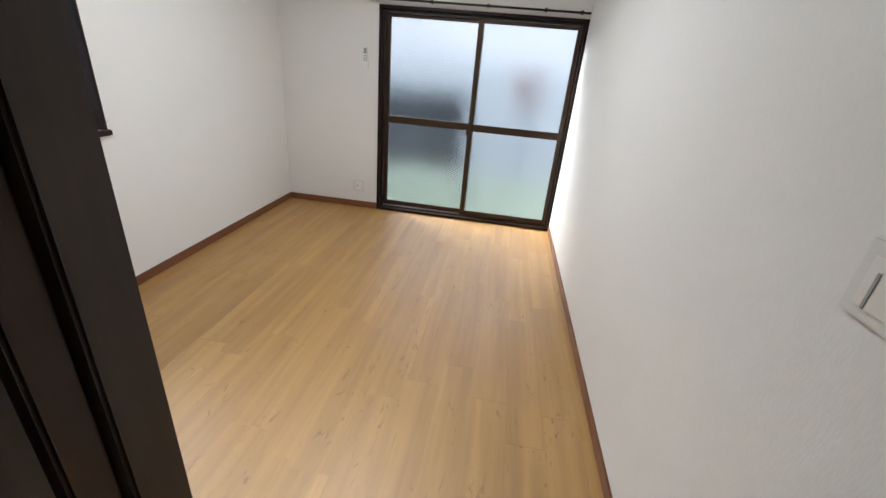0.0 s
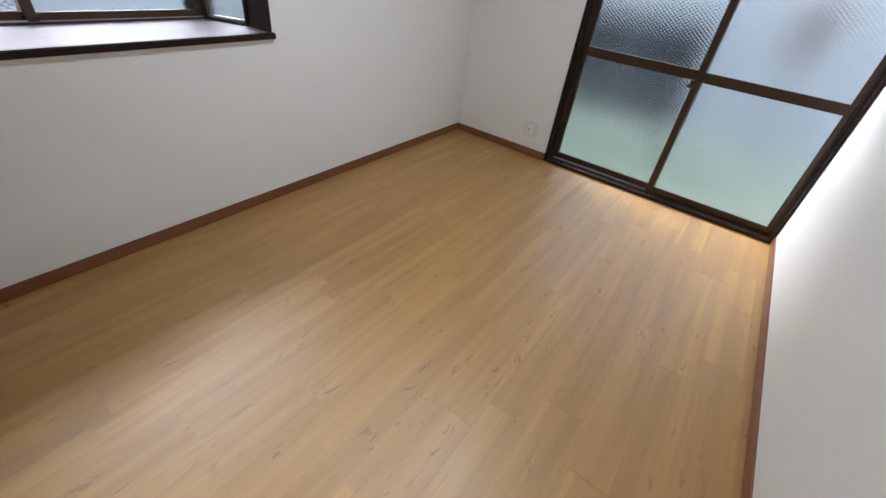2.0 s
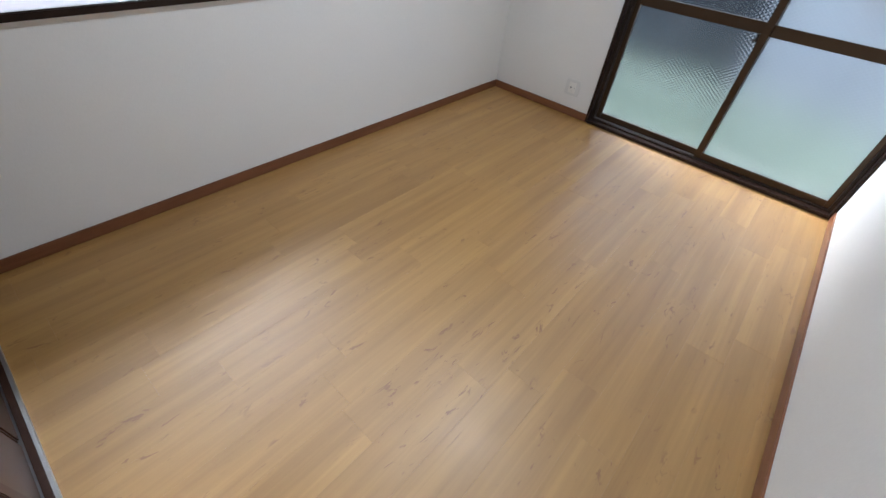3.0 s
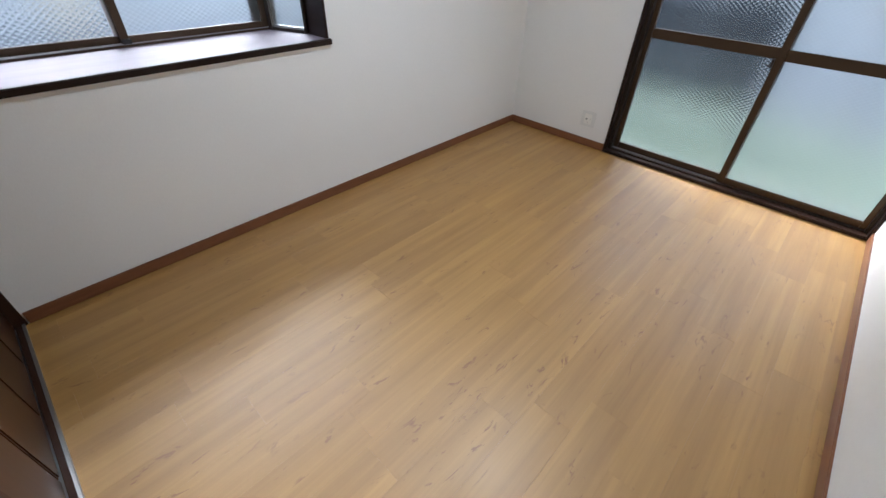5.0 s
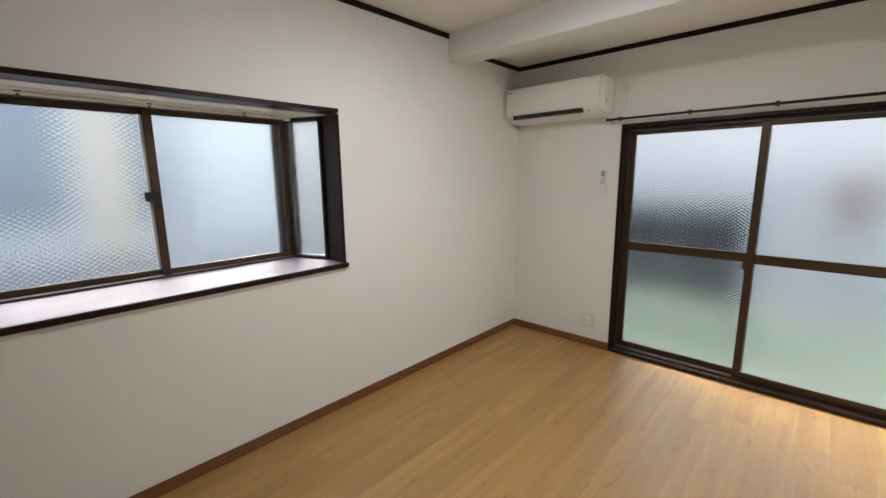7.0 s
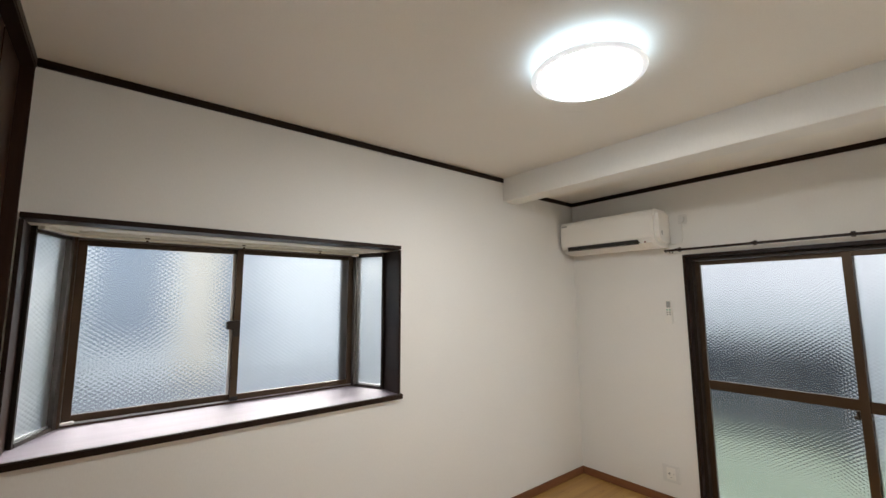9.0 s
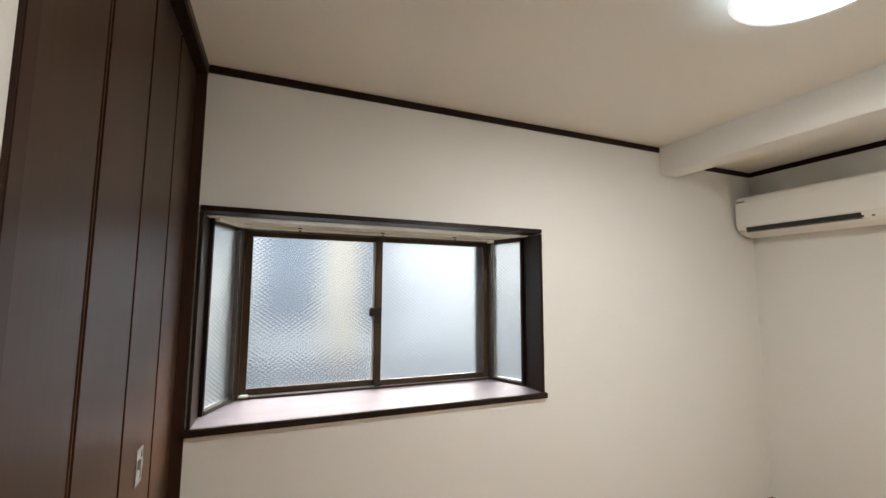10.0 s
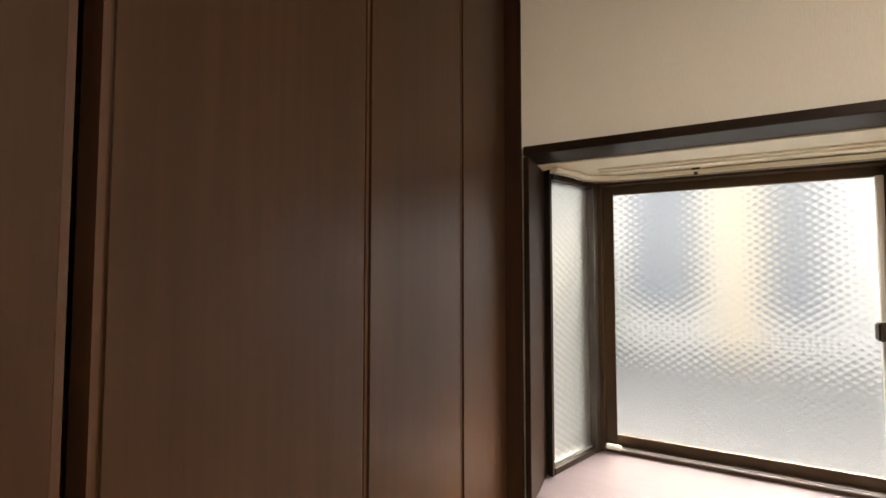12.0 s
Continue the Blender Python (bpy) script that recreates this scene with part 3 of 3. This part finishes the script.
sash(win, 0, 3.630, 1.752, W - 0.040, 0.038, WZ1 - 0.048, 0.042, 0.030, 0.042, 0.030, (0.845, 0.908), GLASS_N2, 0.028)
part("crescent_latch", boxes(((1.735, 3.618, 0.800), (1.754, 3.640, 0.850)), ((1.722, 3.612, 0.802), (1.740, 3.626, 0.822)), bevel=0.004), BRONZE_DARK, win, "dark crescent latch")

# ---- curtain rail ----
rail = thing("curtain_rail", "dark brown metal curtain rail over the sliding door", "curtain rail")
part("rail", boxes(((0.830, 3.492, 1.826), (2.622, 3.512, 1.842)), bevel=0.003), DARK, rail)
for x in (0.90, 1.36, 1.82, 2.28, 2.56):
    part("bracket", boxes(((x - 0.006, 3.496, 1.842), (x + 0.006, D, 1.846)), ((x - 0.010, 3.560, 1.826), (x + 0.010, D, 1.858)), bevel=0.001), DARK, rail)
part("end_cap", boxes(((0.818, 3.489, 1.823), (0.832, 3.515, 1.845)), bevel=0.004), BLACK, rail)
for k in range(2):
    part("runner", boxes(((0.85 + 0.018 * k, 3.498, 1.814), (0.858 + 0.018 * k, 3.506, 1.828)), bevel=0.002), BLACK, rail)

# ---- air conditioner ----
ac = thing("air_conditioner", "white wall-mounted split air conditioner above the corner", "air conditioner")
AX0, AX1 = 0.022, 0.850
front = [(3.565, 1.865), (3.565, 2.140), (3.375, 2.140), (3.352, 2.134), (3.338, 2.118), (3.333, 2.090), (3.332, 1.960), (3.336, 1.930), (3.348, 1.905)]
low = [(3.384, 1.876), (3.420, 1.866), (3.470, 1.860)]
shell = prism(bmesh.new(), front + [(3.372, 1.912), (3.405, 1.885)] + low[1:], 0, AX0 + 0.02, AX1 - 0.05)
part("body", shell, PLASTIC_WARM, ac)
for name, xa, xb in (("end_panel", AX1 - 0.05, AX1), ("end_panel", AX0, AX0 + 0.02)):
    e = prism(bmesh.new(), front + low, 0, xa, xb)
    bmesh.ops.bevel(e, geom=[x for x in e.edges if abs(x.verts[0].co.x - x.verts[1].co.x) < 1e-6 and abs(x.verts[0].co.x - (AX1 if xb == AX1 else AX0)) < 1e-6], offset=0.030 if xb == AX1 else 0.016, segments=4, affect="EDGES", clamp_overlap=True)
    part(name, e, PLASTIC_WARM, ac)
part("air_outlet", prism(bmesh.new(), [(3.3393, 1.921), (3.3462, 1.904), (3.352, 1.886), (3.400, 1.886), (3.400, 1.921)], 0, AX0 + 0.068, AX1 - 0.150), BLACK, ac, "black air outlet slot")
part("flap", prism(bmesh.new(), [(3.350, 1.890), (3.384, 1.872), (3.420, 1.861), (3.420, 1.866), (3.386, 1.877), (3.353, 1.895)], 0, AX0 + 0.03, AX1 - 0.13), PLASTIC, ac, "white louvre flap")
part("lower_trim", prism(bmesh.new(), [(3.340, 1.912), (3.350, 1.892), (3.384, 1.872), (3.420, 1.862), (3.430, 1.872), (3.37, 1.915)], 0, AX1 - 0.14, AX1 - 0.05), PLASTIC_WARM, ac)
part("sensor", boxes(((AX1 - 0.106, 3.338, 1.893), (AX1 - 0.094, 3.352, 1.902)), bevel=0.002), LED_RED, ac, "small dark red sensor lens")
part("side_lamp", boxes(((AX1 - 0.002, 3.398, 1.946), (AX1 + 0.002, 3.410, 1.976))), GREY, ac, "small grey indicator window")
part("badge", boxes(((AX0 + 0.022, 3.330, 2.098), (AX0 + 0.075, 3.334, 2.106))), GREY, ac, "small grey maker's badge")
for z in (1.925,):
    part("panel_seam", boxes(((AX0 + 0.021, 3.3325, z), (AX1 - 0.051, 3.336, z + 0.001))), PLATE, ac)

socket = thing("ac_power_socket", "small white power socket beside the air conditioner", "socket")
part("plate", boxes(((0.905, 3.556, 2.03), (0.965, D, 2.10)), bevel=0.004), PLATE, socket)
part("plug", boxes(((0.918, 3.530, 2.045), (0.950, 3.556, 2.080)), bevel=0.006), PLATE, socket)
cord = [(0.934, 3.545, 2.05), (0.934, 3.548, 1.99), (0.932, 3.552, 1.93), (0.922, 3.554, 1.895), (0.895, 3.554, 1.882), (0.860, 3.552, 1.885), (0.838, 3.55, 1.90)]
tagged(mesh_object("power_cord", tube(cord, 0.0035), PLASTIC, True), "thin white power cord of the air conditioner", "cable")

# ---- wall fittings ----
out = thing("wall_outlet", "square pale wall outlet plate above the baseboard", "outlet")
part("plate", boxes(((0.672, 3.554, 0.160), (0.792, D, 0.282)), bevel=0.004), PLATE, out)
part("inner_frame", boxes(((0.702, 3.5515, 0.180), (0.762, 3.556, 0.262)), bevel=0.002), PLASTIC, out)
for dx, dz in ((0.0, -0.026), (0.020, 0.0)):
    part("mark", disc(bmesh.new(), (0.732 + dx, 3.5505, 0.222 + dz), 0.003, 0.005, "y", 12), GREY, out)
part("terminal", disc(bmesh.new(), (0.722, 3.549, 0.222), 0.007, 0.008, "y", 14), GREY, out, "small dark aerial terminal")

holder = thing("remote_holder", "white wall bracket for the remote control", "remote holder")
part("back", boxes(((0.776, 3.559, 1.300), (0.822, D, 1.400)), bevel=0.002), PLASTIC, holder)
part("pocket", boxes(((0.774, 3.535, 1.296), (0.824, 3.541, 1.345)), ((0.774, 3.541, 1.296), (0.778, 3.559, 1.345)), ((0.820, 3.541, 1.296), (0.824, 3.559, 1.345)), ((0.778, 3.541, 1.296), (0.820, 3.559, 1.300)), bevel=0.001), PLASTIC, holder)
rc = thing("remote_control", "slim white remote control in its wall bracket", "remote control")
part("case", boxes(((0.779, 3.542, 1.302), (0.819, 3.558, 1.472)), bevel=0.004), PLASTIC, rc)
part("screen", boxes(((0.785, 3.5405, 1.415), (0.813, 3.5425, 1.460)), bevel=0.001), GREY, rc, "grey display")
for z, mt in ((1.398, GREEN_LABEL), (1.380, GREY), (1.364, GREY)):
    for x in (0.790, 0.808):
        part("button", boxes(((x - 0.006, 3.5395, z - 0.005), (x + 0.006, 3.5425, z + 0.005)), bevel=0.001), mt, rc)

sw = thing("light_switch", "pale wall switch plate with a grey inset", "light switch")
part("plate", boxes(((W - 0.010, 0.252, 1.098), (W, 0.374, 1.218)), bevel=0.005), PLATE, sw)
part("rocker", boxes(((W - 0.014, 0.268, 1.118), (W - 0.009, 0.351, 1.198)), bevel=0.003), PLASTIC, sw)
part("indicator", boxes(((W - 0.0155, 0.327, 1.120), (W - 0.013, 0.332, 1.175))), GREY, sw, "grey slot")

# ---- ceiling light ----
lamp = thing("ceiling_light", "round white lit ceiling lamp", "ceiling light")
LC = (1.327, 1.700, H)
part("base", lathe(bmesh.new(), [(0.0, 0.0), (0.118, 0.0), (0.122, -0.057), (0.0, -0.057)], LC), PLASTIC, lamp)
part("rim", lathe(bmesh.new(), [(0.100, -0.058), (0.204, -0.060), (0.214, -0.064), (0.216, -0.069), (0.211, -0.074), (0.189, -0.076), (0.100, -0.070)], LC), LAMP_RIM, lamp, "translucent outer rim", True)
part("shade", lathe(bmesh.new(), [(0.190, -0.0745), (0.186, -0.080), (0.165, -0.086), (0.12, -0.091), (0.06, -0.095), (0.0, -0.096)], LC), LAMP, lamp, "glowing white cover", True)
# hidden ring, added to throw a bluish halo onto the ceiling
part("halo_ring", lathe(bmesh.new(), [(0.130, -0.054), (0.190, -0.055), (0.190, -0.0575), (0.130, -0.0575)], LC), LAMP_HALO, lamp, "unseen bluish glow ring added for the halo on the ceiling", True)

# ---- closet doors ----
closet = thing("closet_door", "dark walnut full-height folding closet door", "closet door")
PY = -0.033                                   # front plane of the panels, set back from the wall
EDGES = (0.010, 0.292, 0.597, 0.898, 1.230)
for i, (xa, xb) in enumerate(zip(EDGES, EDGES[1:])):
    gap = 0.0042
    right = gap + (0.010 if i == 2 else 0)
    panel = part("panel", box(bmesh.new(), (xa + gap, PY - 0.032, 0.024), (xb - right, PY, H - 0.040), 0.004, 2), WALNUT, closet)
    for xe in (xa + gap, xb - right):
        part("edge_band", boxes(((xe - 0.0024, PY - 0.030, 0.026), (xe + 0.0024, PY - 0.0035, H - 0.042))), WALNUT_EDGE, panel)
    if i == 1:
        hx, hz = HANDLE
        hd = part("handle", boxes(((hx - 0.030, PY - 0.001, hz - 0.050), (hx + 0.030, PY + 0.003, hz - 0.040)), ((hx - 0.030, PY - 0.001, hz + 0.040), (hx + 0.030, PY + 0.003, hz + 0.050)),
                                  ((hx - 0.030, PY - 0.001, hz - 0.040), (hx - 0.019, PY + 0.003, hz + 0.040)), ((hx + 0.019, PY - 0.001, hz - 0.040), (hx + 0.030, PY + 0.003, hz + 0.040)), bevel=0.0008), STEEL, closet, "satin steel recessed pull")
        # flat grey plate; the shade inside the pull's recess is put into its colour
        part("recess_shade", boxes(((hx - 0.019, PY - 0.001, hz - 0.040), (hx + 0.019, PY + 0.0008, hz + 0.040))), GREY, hd, "flat grey plate coloured as the pull's shaded recess")
        part("pull_bar", boxes(((hx - 0.013, PY, hz - 0.008), (hx + 0.013, PY + 0.009, hz + 0.022)), bevel=0.003), STEEL, hd)
part("frame", boxes(((0.0, -0.12, 0), (0.008, 0.008, H - 0.038)), ((CX1 - 0.006, -0.12, 0), (CX1 + 0.030, 0.008, H - 0.038)), bevel=0.002), FRAME, closet, "dark brown upright frame")
part("head_rail", boxes(((0.008, PY + 0.0005, H - 0.0475), (CX1 - 0.006, 0.0095, H - 0.0385)), bevel=0.001), DARK, closet, "dark brown head rail")
part("floor_track", boxes(((0.008, -0.064, 0.0), (CX1 - 0.006, -0.050, 0.014)), ((0.008, -0.011, 0.0), (CX1 - 0.006, -0.001, 0.013)), ((0.008, -0.050, 0.0), (CX1 - 0.006, -0.011, 0.003))), ALU, closet, "worn aluminium floor track")
part("floor_strip", boxes(((0.008, -0.032, 0.003), (CX1 - 0.006, -0.0112, 0.012)), bevel=0.001), FRAME, closet, "dark brown strip along the floor track")

# ---- doorway ----
door = thing("door_1", "dark brown doorway with a sliding door in its pocket", "door", kind="structure")
part("jamb", boxes(((DX0 - 0.050, -0.048, 0.0), (DX0, 0.008, DZ + 0.03)), bevel=0.003), JAMB_LIT, door, "dark brown front jamb")
part("jamb", boxes(((DX0 - 0.050, -0.150, 0.0), (DX0, -0.098, DZ + 0.03)), bevel=0.003), JAMB_LIT, door, "dark brown rear jamb")
part("leaf", boxes(((DX0 - 0.060, -0.086, 0.010), (DX0 - 0.010, -0.050, DZ)), bevel=0.003), WALNUT, door, "edge of the open sliding door")
part("strike_jamb", boxes(((DX1, -0.150, 0.0), (W - 0.001, 0.008, DZ + 0.03)), bevel=0.003), DARK, door)
part("head_jamb", boxes(((DX0, -0.150, DZ), (DX1, 0.008, DZ + 0.03)), bevel=0.003), DARK, door)

# ---- outside ----
structure("ground", boxes(((-300, -300, -0.60), (300, 300, -0.45))), CONCRETE, "pale concrete ground around the house", "ground")
structure("lawn", boxes(((-3.0, 4.80, -0.46), (4.2, 7.2, -0.42))), LAWN, "green strip of lawn beyond the sliding door", "lawn")
fence = thing("garden_fence", "blue-grey metal fence with a dark top board beyond the lawn", "fence")
for k in range(5):
    x0 = -2.30 + 0.755 * k
    part("panel", boxes(((x0, 6.00, -0.10), (x0 + 0.735, 6.03, 0.44)), bevel=0.004), SLATE_PALE, fence, "mid grey lower panel")
    part("top_board", boxes(((x0, 5.985, 0.45), (x0 + 0.735, 6.03, 1.02)), bevel=0.004), SLATE, fence, "dark blue-grey top board")
for x0 in (-2.32, -0.055, 1.47):
    part("post", boxes(((x0 - 0.025, 6.03, -0.46), (x0 + 0.025, 6.08, 1.03)), bevel=0.004), SLATE, fence)


def house(name, lo, hi, wall, label, slope):
    h = thing(name, label, "house", kind="structure")
    part("wall", boxes((lo, hi)), wall, h)
    part("roof", boxes(((lo[0] - 0.4, lo[1] - 0.4, hi[2]), (hi[0] + 0.4, hi[1] + 0.4, hi[2] + slope))), ROOF, h)


house("neighbour_house", (-6.0, 9.6, -0.45), (9.0, 15.0, 3.6), STUCCO_PINK, "pale rendered house across the garden", 0.3)
structure("garden_wall", boxes(((-6.0, 9.2, -0.45), (9.0, 9.4, 1.45)), bevel=0.01), STUCCO, "low white garden wall before the next house", "wall")
house("side_house", (-16.0, -14.0, -0.45), (-10.0, 30.0, 5.9), STUCCO_BLUE, "grey-blue house beside the bay window", 0.3)
board = thing("garden_board", "brown-red board on a thin post in the garden", "board")
part("board", boxes(((2.15, 6.20, 0.85), (2.52, 6.26, 1.42)), bevel=0.01), BRICK_RED, board)
part("post", boxes(((2.37, 6.26, -0.45), (2.41, 6.30, 1.42)), bevel=0.004), SLATE, board)
side = bpy.data.objects["side_house"]
part("pilaster", boxes(((-10.0, 1.70, -0.45), (-9.70, 2.45, 5.9)), bevel=0.02), STUCCO_BEIGE, side, "beige rendered pilaster")
for ya, yb, za, zb in ((-0.1, 1.35, 0.5, 4.2), (2.60, 3.60, 0.3, 3.8)):
    glazing = part("window", boxes(((-10.0, ya, za), (-9.97, yb, zb))), SLATE_GLASS, side, "dark bluish window")
    part("frame", boxes(((-9.97, ya - 0.06, za - 0.06), (-9.93, yb + 0.06, za)), ((-9.97, ya - 0.06, zb), (-9.93, yb + 0.06, zb + 0.06)),
                        ((-9.97, ya - 0.06, za), (-9.93, ya, zb)), ((-9.97, yb, za), (-9.93, yb + 0.06, zb)), bevel=0.004), ALU, glazing)


def hedge(name, lo, hi, count, label):
    """A clipped hedge of many small folded leaves on short twigs, uneven at its outline."""
    pick = random.Random(11)
    bm = bmesh.new()
    for _ in range(count):
        c = Vector([pick.uniform(a, b) for a, b in zip(lo, hi)])
        c.z += 0.16 * math.sin(2.3 * c.y) * (c.z - lo[2]) / (hi[2] - lo[2])
        m = Matrix.Translation(c) @ pose(0, 0, 0, pick.uniform(-70, 70), pick.uniform(-70, 70), pick.uniform(0, 360))
        q = pick.uniform(0.05, 0.10)
        v = [bm.verts.new(m @ Vector(p)) for p in ((0, -q, 0), (q * 0.45, 0, q * 0.15), (0, q, 0), (-q * 0.45, 0, q * 0.15))]
        bm.faces.new((v[0], v[1], v[2])), bm.faces.new((v[0], v[2], v[3]))
    h = thing(name, label, "hedge", kind="stuff")
    part("leaves", bm, HEDGE, h)
    part("trunk", tube([((lo[0] + hi[0]) / 2, (lo[1] + hi[1]) / 2, -0.45), ((lo[0] + hi[0]) / 2, (lo[1] + hi[1]) / 2, hi[2] - 0.3)], 0.04), WALNUT_EDGE, h)


hedge("garden_hedge", (-8.6, -2.8, -0.40), (-7.8, -0.4, 1.8), 2400, "loose green hedge beside the neighbouring house")

# ---- floors ----
structure("floor_hall", boxes(((CX1 + 0.25, -1.70, -0.10), (W, -0.12, 0.0))), VINYL, "wooden hall floor", "floor")
floor = structure("floor", boxes(((-0.15, -0.80, -0.12), (W + 0.15, D + 0.15, -0.006))), VINYL, "honey-coloured maple plank floor with fine joints", "floor")
PW, PL = PLANK
shared = {}


def plank(x0, x1, y0, y1):
    w, n = round(x1 - x0, 4), round(y1 - y0, 4)
    if (w, n) not in shared:
        bm = box(bmesh.new(), (0.0001, 0.0001, -0.006), (w - 0.0001, n - 0.0001, 0.0), 0.0004, 1)
        me = bpy.data.meshes.new("plank")
        bm.to_mesh(me)
        bm.free()
        me.materials.append(VINYL)
        shared[w, n] = me
    ob = new("plank", shared[w, n])
    ob.location = (x0, y0, 0)
    ob.parent = floor


rng = random.Random(4)
c0 = math.floor((0 - PX0) / PW)
for c in range(c0, c0 + 40):
    xa, xb = max(0.0, PX0 + c * PW), min(W, PX0 + (c + 1) * PW)
    if xb - xa < 0.004:
        continue
    y = PY0 + rng.uniform(-PL, 0) if c not in JOINTS else JOINTS[c]
    while y > -0.12:
        y -= PL
    while y < D:
        ya, yb = max(-0.12, y), min(3.60, y + PL)
        if yb - ya > 0.004:
            plank(xa, xb, ya, yb)
        y += PL
